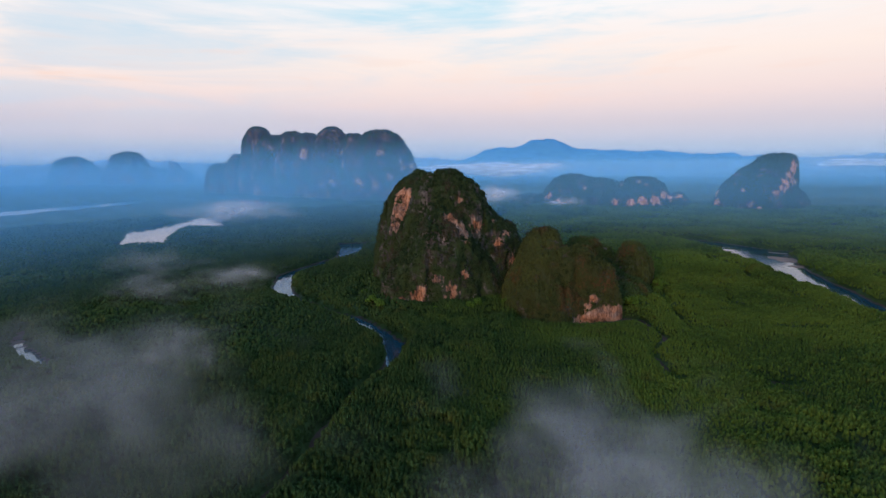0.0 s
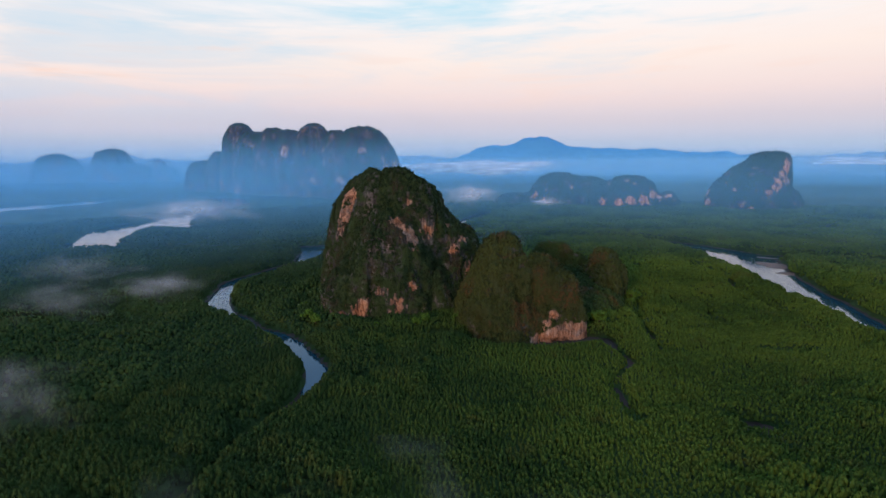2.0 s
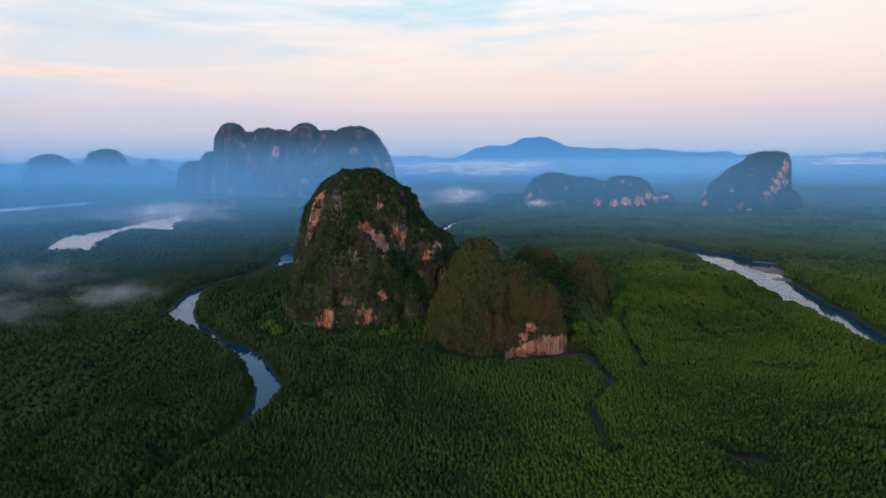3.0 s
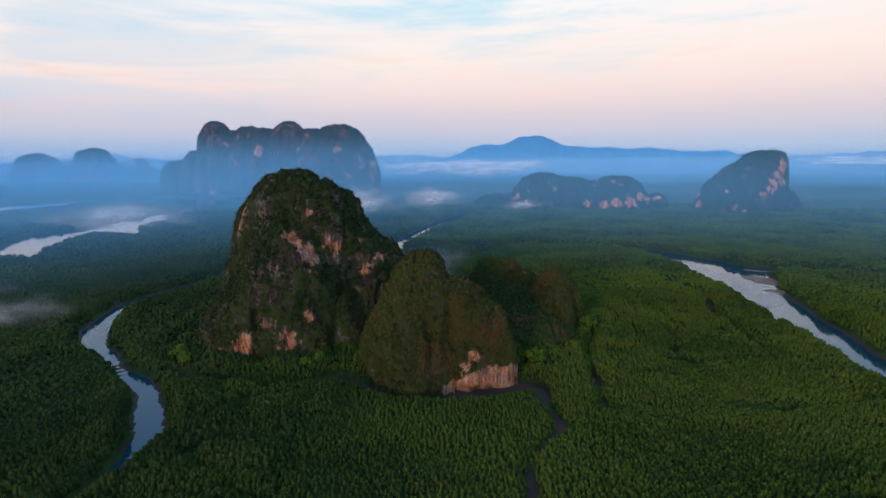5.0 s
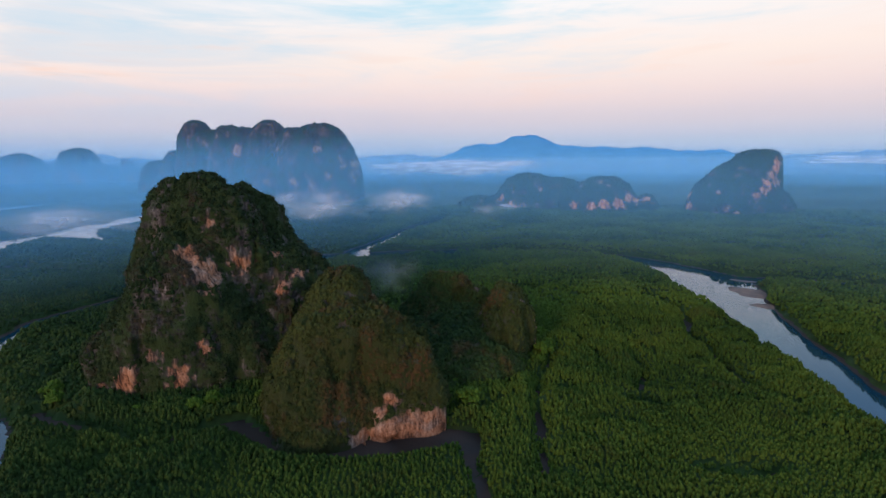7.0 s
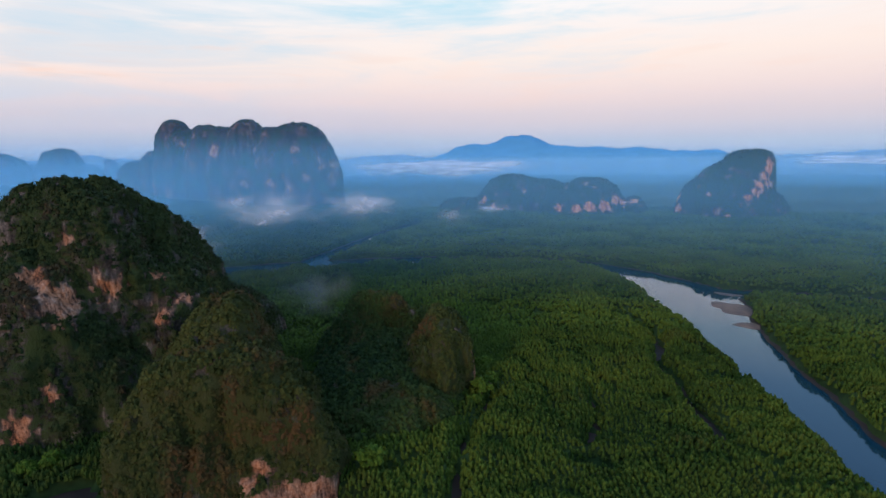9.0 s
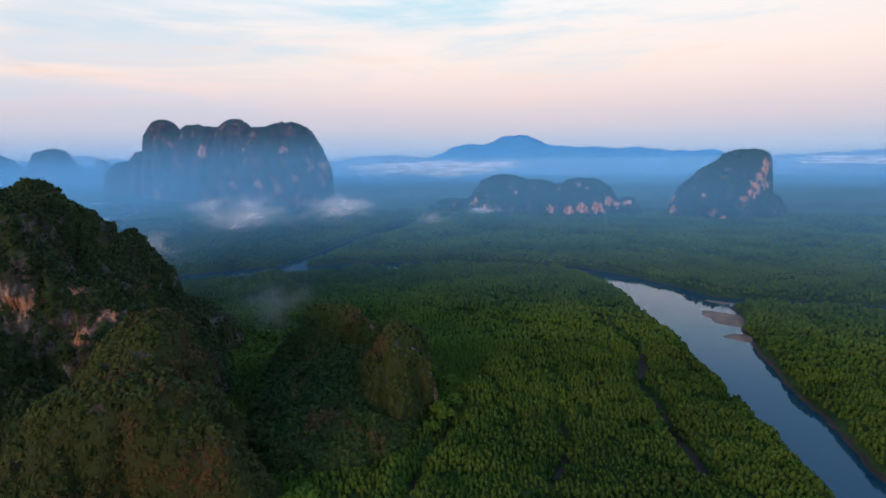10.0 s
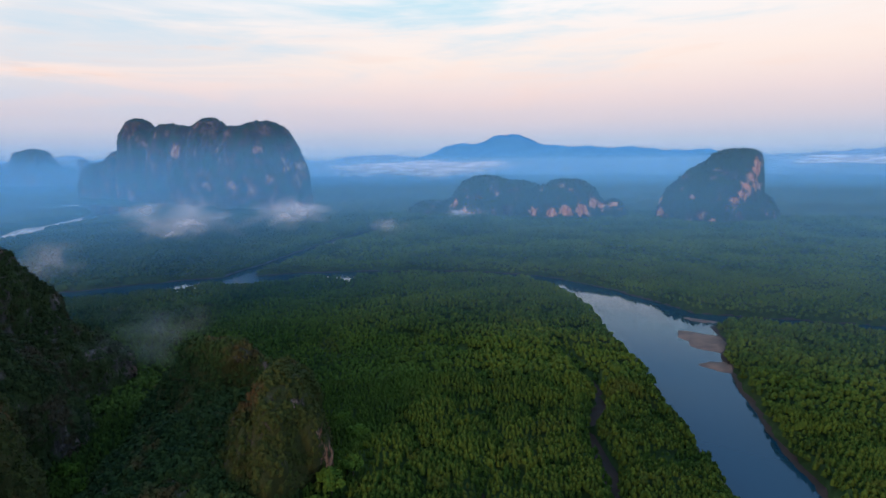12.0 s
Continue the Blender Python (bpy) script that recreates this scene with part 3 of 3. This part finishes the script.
crng = np.random.default_rng(11)
UPRIGHT = ((0.95, 0.0), (0.74, 0.60))
TREES = [clump(crng, 5, 0.86, 2.6, 0.42, 0.5, 5, UPRIGHT, 0.6) for _ in range(9)]
MID_TREES = [clump(crng, 2, 1.4, 2.8, 0.75, 0.5, 5, UPRIGHT, 0.75) for _ in range(6)]
FAR_TREES = [clump(crng, 0, 3.3, 3.4, 1.5, 0.6, 4, ((0.95, 0.0), (0.70, 0.62))) for _ in range(6)]
SHRUBS = [clump(crng, 9, 1.5, 1.8, 0.52, 0.3, 5, ((0.8, 0.0), (0.5, 0.7))) for _ in range(7)]
BUSHES = [clump(crng, 7, 1.7, 2.0, 0.9, 0.3, 5, ((0.9, 0.0), (0.6, 0.7))) for _ in range(6)]

stand("tree_crowns", 0, 290, 1.8, 2.6, TREES, "small upright mangrove crowns")
stand("middle_tree_crowns", 290, 640, 2.9, 2.8, MID_TREES, "mangrove crowns farther off")
stand("far_tree_crowns", 640, 1250, 6.0, 3.4, FAR_TREES, "rounded groups of mangrove crowns")


def near_hill(name, towers, label, spots, rock_mat, shrub_mat, threshold, seed, step=1.6, ragged=0.75):
    hill = tagged(new(name), label, "limestone hill")
    verts, quads, me, bare = hill_mesh("rock", towers, step, 3.2, rock_mat, spots, 9.0, seed, ragged, 0.14)
    part("rock", me, hill, "grey limestone with ochre stains")
    at, nrm = growth(verts, quads, bare, 1.9, rng, threshold)
    sc = rng.uniform(0.5, 1.2, len(at)) * (1 + 0.4 * np.clip(nrm[:, 2], 0, 1))
    part("shrubs", scatter("shrubs", SHRUBS, at, sc, shrub_mat, rng, rng.uniform(0.7, 1.25, len(at))), hill, "dark green shrubs and creepers")
    print(name, len(quads) * 2, len(at) * len(SHRUBS[0][1]))
    return hill


near_hill("limestone_tower", MAIN, "tall dark limestone tower overgrown with shrubs above mangroves",
          [(6, 469, 74, 6.5), (12, 466, 69, 6.5), (20, 468, 67, 7.8), (30, 476, 67, 6.5), (24, 464, 62, 5.2), (45, 495, 71, 3.9), (58, 494, 60, 3.9), (50, 489, 52, 5.2), (64, 487, 36, 6.5), (15, 478, 91, 4.5), (7, 447, 20, 5.2), (8, 446, 14, 5.2),
           (-19, 450, 13, 6.5), (-34, 452, 6, 6.5), (-44, 456, 2, 7.8), (-17, 450, 19, 5.2), (-4, 449, 28, 4.5), (19, 448, 30, 4.5), (-22, 450, 8, 6.5), (-39, 540, 92, 11.7), (-34, 530, 83, 11.7), (-39, 526, 74, 10.4), (-46, 523, 63, 9.1)], ROCK, SHRUB, -0.25, 3, 1.3, 0.7)
near_hill("limestone_spur", SPUR, "lower limestone spur under reddish-brown shrubs with a pale cliff foot",
          [(105, 411, 1, 9.8), (110, 412, 3, 9.8), (116, 412, 4, 11.2), (123, 413, 5, 11.2), (131, 415, 5, 11.2), (138, 420, 4, 8.4), (115, 412, 18, 4.2), (111, 412, 14, 4.2)], MOSSY_ROCK, DRY_SHRUB, -0.65, 17, 1.3, 0.3)
near_hill("limestone_knoll", KNOLL, "round wooded limestone knoll under green shrubs", [], MOSSY_ROCK, KNOLL_SHRUB, -0.60, 29)
near_hill("limestone_pinnacle", PINNACLE, "steep limestone pinnacle under russet shrubs beside the wooded knoll",
          [(188, 505, 38, 2.5), (191, 505, 22, 3.5), (194, 511, 15, 5.5), (195, 514, 8, 5.5)], MOSSY_ROCK, RUSSET_SHRUB, -0.40, 31, 1.3)


TREE_LEAVES = foliage_material("foot_tree_leaves", (0.018, 0.045, 0.006), (0.045, 0.095, 0.012), (0.095, 0.155, 0.022), (0.090, 0.080, 0.020))
BARK = mud_material("bark", (0.09, 0.07, 0.055), (0.16, 0.13, 0.10))


def limb(a, b, r0, r1, sides=6):
    """A tapered round limb from a to b."""
    a, b = Vector(a), Vector(b)
    turn = (b - a).to_track_quat("Z", "Y").to_matrix()
    ring = [turn @ Vector((math.cos(2 * math.pi * i / sides), math.sin(2 * math.pi * i / sides), 0)) for i in range(sides)]
    v = [a + r0 * p for p in ring] + [b + r1 * p for p in ring]
    f = [(i, (i + 1) % sides, sides + (i + 1) % sides, sides + i) for i in range(sides)]
    return np.array(v), np.array(f)


def broadleaf_tree(kind_rng, height, width):
    """A spreading tree: tapered trunk with limbs, and a crown of many leafy clumps with gaps."""
    tree = tagged(new("broadleaf_tree"), "broad green tree growing at the limestone foot", "tree", "trees at the cliff foot")
    vs, fs, base, tips = [], [], 0, []
    pieces = [limb((0, 0, -2.5), (0.2, 0.1, height * 0.5), 0.38, 0.24)]
    for i in range(6):
        a = i * 2 * math.pi / 6 + kind_rng.random()
        tip = (width * 0.62 * math.cos(a), width * 0.62 * math.sin(a), height * (0.62 + 0.22 * kind_rng.random()))
        tips.append(tip)
        pieces.append(limb((0.15, 0.1, height * (0.34 + 0.14 * kind_rng.random())), tip, 0.17, 0.06, 5))
    tips += [(0, 0, height * 0.88), (width * 0.3, -width * 0.2, height * 0.8), (-width * 0.25, width * 0.3, height * 0.82)]
    for v, f in pieces:
        vs.append(v)
        fs.append(f + base)
        base += len(v)
    part("trunk", mesh_from("trunk", np.concatenate(vs), np.concatenate(fs), BARK), tree, "grey-brown trunk and limbs")
    at = np.array([np.array(t) + kind_rng.normal(0, 0.16 * width, 3) * (1, 1, 0.45) for t in tips for _ in range(6)])
    at[:, 2] -= 0.9
    part("crown", scatter("crown", SHRUBS, at, kind_rng.uniform(0.6, 1.15, len(at)) * width / 4.0, TREE_LEAVES, kind_rng), tree, "uneven green crown")
    return tree


def foot_trees(count):
    """Broad trees along the feet of the near hills and in the gully between them."""
    kind_rng = np.random.default_rng(23)
    kinds = [broadleaf_tree(kind_rng, 9 + 1.5 * i, 3.6 + 0.5 * i) for i in range(4)]
    made = 0
    ring = [(-8, 430), (6, 432), (20, 432), (30, 436), (44, 438), (52, 444), (58, 436), (62, 428), (66, 446), (68, 420), (60, 455), (148, 432), (150, 445), (147, 460), (156, 470), (168, 478), (180, 484), (192, 492), (200, 500), (206, 514), (206, 530), (148, 480), (140, 490), (136, 500), (158, 488), (172, 492), (128, 500), (120, 510), (112, 520), (196, 552), (204, 543), (-60, 452), (-66, 470), (-70, 490), (-52, 444), (96, 516), (104, 505), (72, 510), (110, 535)]
    for x, y in ring[:count]:
        m = pose(x + kind_rng.normal(0, 1.5), y + kind_rng.normal(0, 1.5), 1.0, 0, 0, 360 * kind_rng.random())
        if made < 4:
            kinds[made].matrix_world = m
        else:
            tree = copy_thing(kinds[made % 4], m)
            tree.scale = [0.75 + 0.5 * kind_rng.random()] * 3
        made += 1


foot_trees(39)


def far_hill(name, towers, label, spots, step, relief, mat, blend, seed, shrub=0.0, base=0.22):
    hill = tagged(new(name), label, "limestone hill")
    verts, quads, me, bare = hill_mesh("rock", towers, step, relief, mat, spots, blend, seed, 0.5, base)
    part("rock", me, hill, "blue-grey limestone with ochre stains")
    if shrub:
        at, nrm = growth(verts, quads, bare, shrub * 1.9, rng, -0.1)
        part("woods", scatter("woods", BUSHES, at, rng.uniform(0.55, 1.2, len(at)) * shrub / 2.3, SHRUB, rng), hill, "dark green woods")
        print(name, len(quads) * 2, len(at) * len(BUSHES[0][1]))
    return hill


far_hill("limestone_massif", WALL, "massive flat-topped limestone wall with four rounded tops in blue haze",
         [(-285, 1751, 88, 13.6), (-296, 1755, 66, 12), (-242, 1741, 52, 15.2), (-248, 1744, 70, 12), (-346, 1773, 60, 16), (-168, 1738, 73, 13.6), (-140, 1741, 87, 13.6), (-119, 1745, 95, 13.6), (-105, 1750, 105, 12), (-138, 1745, 122, 11.2), (-132, 1752, 150, 11.2), (-195, 1746, 137, 12), (-666, 2002, 27, 27.2), (-761, 2134, 47, 24), (-462, 1854, 150, 20.8), (-197, 1737, 58, 13.6)], 6.0, 3.2, FAR_ROCK, 14.0, 43, 4.0, 0.27)
far_hill("limestone_ridge", MIDDLE, "long low wooded limestone ridge with ochre cliffs at its foot",
         [(286, 1489, 27, 11), (303, 1468, 17, 12), (320, 1458, 8, 10), (439, 1407, 14, 10), (466, 1375, 18, 13), (491, 1366, 20, 14), (523, 1365, 25, 14), (547, 1376, 34, 13), (568, 1389, 31, 12), (587, 1380, 32, 10)], 4.0, 2.4, FAR_SMALL_ROCK, 12.0, 53, 3.9)
far_hill("limestone_crag", LEANING, "leaning limestone crag with a high ochre cliff",
         [(820, 1298, 98, 12), (809, 1294, 84, 13), (798, 1290, 69, 13), (787, 1287, 55, 12), (772, 1286, 44, 8), (821, 1295, 68, 15), (822, 1300, 110, 8), (666, 1354, 40, 12), (663, 1341, 22, 12), (709, 1312, 48, 6), (735, 1290, 6, 6)], 4.0, 1.8, FAR_SMALL_ROCK, 16.0, 59, 3.6)
for row, seed in (([(-2170, 3310, 150, 150, 172, 0, 2.2, 2.0)], 71), ([(-1840, 3300, 140, 140, 190, 0, 2.2, 2.0), (-1730, 3300, 120, 120, 112, 0, 2.0, 2.0), (-1640, 3300, 120, 100, 88, 0, 2.0, 2.0)], 73), ([(-1546, 3250, 52, 60, 138, 0, 3.0, 2.0), (-1500, 3250, 70, 70, 90, 0, 2.2, 2.0)], 79)):
    far_hill("limestone_island", row, "distant rounded limestone hill, blue in haze", [(row[0][0] + 40, row[0][1] - 110, 30, 40)], 11.0, 14.0, FAR_ROCK, 24.0, seed)


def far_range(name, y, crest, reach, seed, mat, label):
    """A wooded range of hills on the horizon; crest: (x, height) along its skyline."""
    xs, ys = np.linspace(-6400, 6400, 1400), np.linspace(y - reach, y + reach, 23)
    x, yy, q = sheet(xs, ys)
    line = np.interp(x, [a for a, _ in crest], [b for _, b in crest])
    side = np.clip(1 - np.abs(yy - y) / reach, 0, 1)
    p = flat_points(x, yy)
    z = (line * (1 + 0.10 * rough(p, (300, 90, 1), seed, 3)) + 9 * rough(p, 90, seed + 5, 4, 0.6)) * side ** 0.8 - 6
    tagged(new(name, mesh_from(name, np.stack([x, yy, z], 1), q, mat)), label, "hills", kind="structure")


far_range("backdrop_hills", 4500, [(-6400, 0), (-400, 30), (-100, 90), (110, 118), (300, 178), (512, 241), (680, 268), (828, 279), (960, 253), (1045, 232), (1150, 232), (1228, 240), (1400, 224), (1570, 208), (1785, 200), (1998, 176), (2300, 162), (2650, 98), (3000, 20), (6400, 0)], 300, 83, HAZE_BLUE_HILLS, "far wooded hills, haze painted in as blue")
far_range("backdrop", 4800, [(-6400, 120), (-3900, 130), (-3146, 138), (-2792, 162), (-2572, 172), (-2443, 150), (-2000, 128), (-1200, 118), (-672, 125), (-313, 148), (-44, 160), (134, 142), (900, 130), (2450, 146), (2980, 136), (3372, 138), (3648, 156), (3915, 172), (4600, 160), (6400, 140)], 130, 91, HAZE_PALE_HILLS, "farthest hills, haze painted in as pale blue")


# ---- haze and mist ----
def haze(name, radius, thickness, low, full, top, colour, label, lean=1.2, thinning=0.9):
    """A tall thin curtain of haze round the plain, thinning out upwards."""
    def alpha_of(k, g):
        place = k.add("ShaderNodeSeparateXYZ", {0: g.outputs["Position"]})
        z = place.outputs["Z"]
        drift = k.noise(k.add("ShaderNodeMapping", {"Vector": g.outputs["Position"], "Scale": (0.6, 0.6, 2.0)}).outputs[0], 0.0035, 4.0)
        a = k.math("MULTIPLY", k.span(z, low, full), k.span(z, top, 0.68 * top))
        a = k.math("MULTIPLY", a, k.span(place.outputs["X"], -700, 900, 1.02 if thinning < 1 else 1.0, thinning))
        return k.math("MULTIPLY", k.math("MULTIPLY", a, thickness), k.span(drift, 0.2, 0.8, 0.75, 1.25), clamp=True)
    ang = np.linspace(radians(-78), radians(78), 60)
    zs = np.linspace(3, top, 5)
    a, z, q = sheet(ang, zs)
    reach = radius + lean * z
    verts = np.stack([120 + reach * np.sin(a) * (1 + 0.012 * np.sin(9 * a)), 160 + reach * np.cos(a), z], 1)
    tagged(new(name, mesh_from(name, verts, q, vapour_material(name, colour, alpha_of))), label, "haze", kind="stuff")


# depth haze is imitated by see-through sheets with these blues as their colour
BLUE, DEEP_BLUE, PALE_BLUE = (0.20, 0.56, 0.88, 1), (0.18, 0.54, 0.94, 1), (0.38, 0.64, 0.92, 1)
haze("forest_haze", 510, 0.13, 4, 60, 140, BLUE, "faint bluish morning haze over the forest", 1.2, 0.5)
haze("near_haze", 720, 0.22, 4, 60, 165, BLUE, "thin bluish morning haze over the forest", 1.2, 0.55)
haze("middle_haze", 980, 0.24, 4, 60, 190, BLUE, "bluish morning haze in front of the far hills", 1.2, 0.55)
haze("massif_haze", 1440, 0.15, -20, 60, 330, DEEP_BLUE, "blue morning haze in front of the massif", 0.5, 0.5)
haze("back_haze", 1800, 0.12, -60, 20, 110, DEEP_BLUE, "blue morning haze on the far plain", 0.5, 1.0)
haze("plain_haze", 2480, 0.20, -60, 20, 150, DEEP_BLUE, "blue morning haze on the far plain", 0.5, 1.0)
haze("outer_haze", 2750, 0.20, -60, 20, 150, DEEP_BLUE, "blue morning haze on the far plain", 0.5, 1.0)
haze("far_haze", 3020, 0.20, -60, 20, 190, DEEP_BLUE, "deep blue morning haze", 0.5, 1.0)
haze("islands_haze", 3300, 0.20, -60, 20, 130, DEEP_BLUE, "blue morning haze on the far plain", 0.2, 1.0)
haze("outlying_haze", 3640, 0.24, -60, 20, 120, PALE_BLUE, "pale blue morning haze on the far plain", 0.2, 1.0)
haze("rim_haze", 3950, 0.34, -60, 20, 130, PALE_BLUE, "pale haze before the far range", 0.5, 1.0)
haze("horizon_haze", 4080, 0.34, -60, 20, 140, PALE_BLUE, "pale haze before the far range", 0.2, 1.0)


def mist_material(name, density):
    def alpha_of(k, g):
        at = k.add("ShaderNodeTexCoord").outputs["Object"]
        r = k.add("ShaderNodeVectorMath", {0: at}, operation="LENGTH").outputs["Value"]
        drift = k.add("ShaderNodeVectorMath", {0: at, 1: (2.0, 1.5, 1.0), 2: k.add("ShaderNodeObjectInfo").outputs["Location"]}, operation="MULTIPLY_ADD").outputs[0]
        puff = k.noise(drift, 1.0, 3.5, 0.5, 0.4)
        body = k.span(k.math("SUBTRACT", k.math("MULTIPLY_ADD", puff, 2.2, -0.30), r), 0.0, 1.5)
        return k.math("MULTIPLY", body, density, clamp=True)
    return vapour_material(name, (0.80, 0.84, 0.92, 1), alpha_of)


THIN_MIST, SOFT_MIST, DRIFT_MIST, THICK_MIST = mist_material("thin_mist", 0.12), mist_material("soft_mist", 0.24), mist_material("drifting_mist", 0.60), mist_material("thick_mist", 2.2)


def mist_bank(x, y, z, wide, high, lean, layers, gap, label, mat, turn=0):
    """A drifting patch of mist: soft leaves of vapour, one behind another."""
    bank = tagged(new("mist_bank"), label, "mist", kind="stuff")
    bank.matrix_world = pose(x, y, z, 0, 0, turn)
    u, v, q = sheet(np.linspace(-1, 1, 17), np.linspace(-1, 1, 9))
    bulge = 0.25 * (1 - u * u) * (1 - v * v)
    me = mesh_from("vapour", np.stack([u, v, bulge], 1), q, mat)
    for i in range(layers):
        o = new("vapour", me)
        o.parent = bank
        k = 1 - 0.12 * abs(i - (layers - 1) / 2)
        o.matrix_basis = pose(0.12 * wide * math.sin(2.4 * i), gap * (i - (layers - 1) / 2), 0, lean, 0, 0) @ Matrix.Diagonal((wide * k, high * k, high * 0.5, 1))


WISPS, WHITE = "grey wisps of mist low over the forest", "white mist drifting over the mangroves"
mist_bank(-95, 135, 62, 75, 42, 40, 3, 12, WISPS, THIN_MIST)
mist_bank(-125, 247, 38, 34, 22, 55, 3, 8, WISPS, THIN_MIST)
mist_bank(35, 99, 60, 52, 36, 40, 3, 10, WISPS, SOFT_MIST)
mist_bank(-322, 858, 52, 125, 26, 74, 5, 12, "white mist drifting along the river", DRIFT_MIST)
mist_bank(-9, 874, 67, 84, 27, 74, 5, 10, "white mist drifting below the massif", DRIFT_MIST, -6)
mist_bank(89, 913, 69, 56, 22, 74, 5, 9, "white mist drifting below the massif", DRIFT_MIST)
mist_bank(197, 838, 62, 26, 13, 74, 3, 8, WHITE, SOFT_MIST)
mist_bank(-20, 689, 60, 30, 20, 74, 3, 8, WHITE, SOFT_MIST)
mist_bank(300, 1425, 14, 70, 18, 74, 3, 14, "white mist before the ridge", DRIFT_MIST)
mist_bank(95, 590, 38, 42, 22, 65, 4, 9, "thin mist behind the limestone hills", THIN_MIST)
mist_bank(-156, 429, 37, 34, 12, 60, 3, 8, WISPS, THIN_MIST)
mist_bank(-195, 510, 20, 60, 20, 45, 3, 12, WISPS, THIN_MIST)
mist_bank(-300, 560, 26, 75, 24, 45, 3, 12, WISPS, THIN_MIST)
mist_bank(-245, 455, 20, 60, 24, 45, 3, 12, WISPS, THIN_MIST)
mist_bank(210, 2400, 82, 540, 62, 50, 6, 24, "white band of mist on the far plain", THICK_MIST)
mist_bank(1850, 2350, 98, 520, 44, 35, 4, 40, "white band of mist on the far plain", THICK_MIST)

# ---- sand bars ----
def sand_bar(x, y, long, wide, turn):
    a, r, q = sheet(np.linspace(0, 2 * math.pi, 33), np.linspace(0, 1, 6))
    edge = 1 + 0.16 * np.sin(3 * a + x) + 0.08 * np.sin(7 * a + y)
    v = np.stack([long * r * edge * np.cos(a), wide * r * edge * np.sin(a), 0.55 * (1 - r ** 2) - 0.03], 1)
    ob = tagged(new("sand_bar", mesh_from("sand_bar", v, q, SAND)), "low bar of brown sand bared by the tide in the river", "sand bar", "sand bars")
    ob.matrix_world = pose(x, y, 0, 0, 0, turn)


sand_bar(427, 668, 28, 18, -48)
sand_bar(412, 624, 15, 11, -38)
sand_bar(440, 720, 12, 4.5, -36)
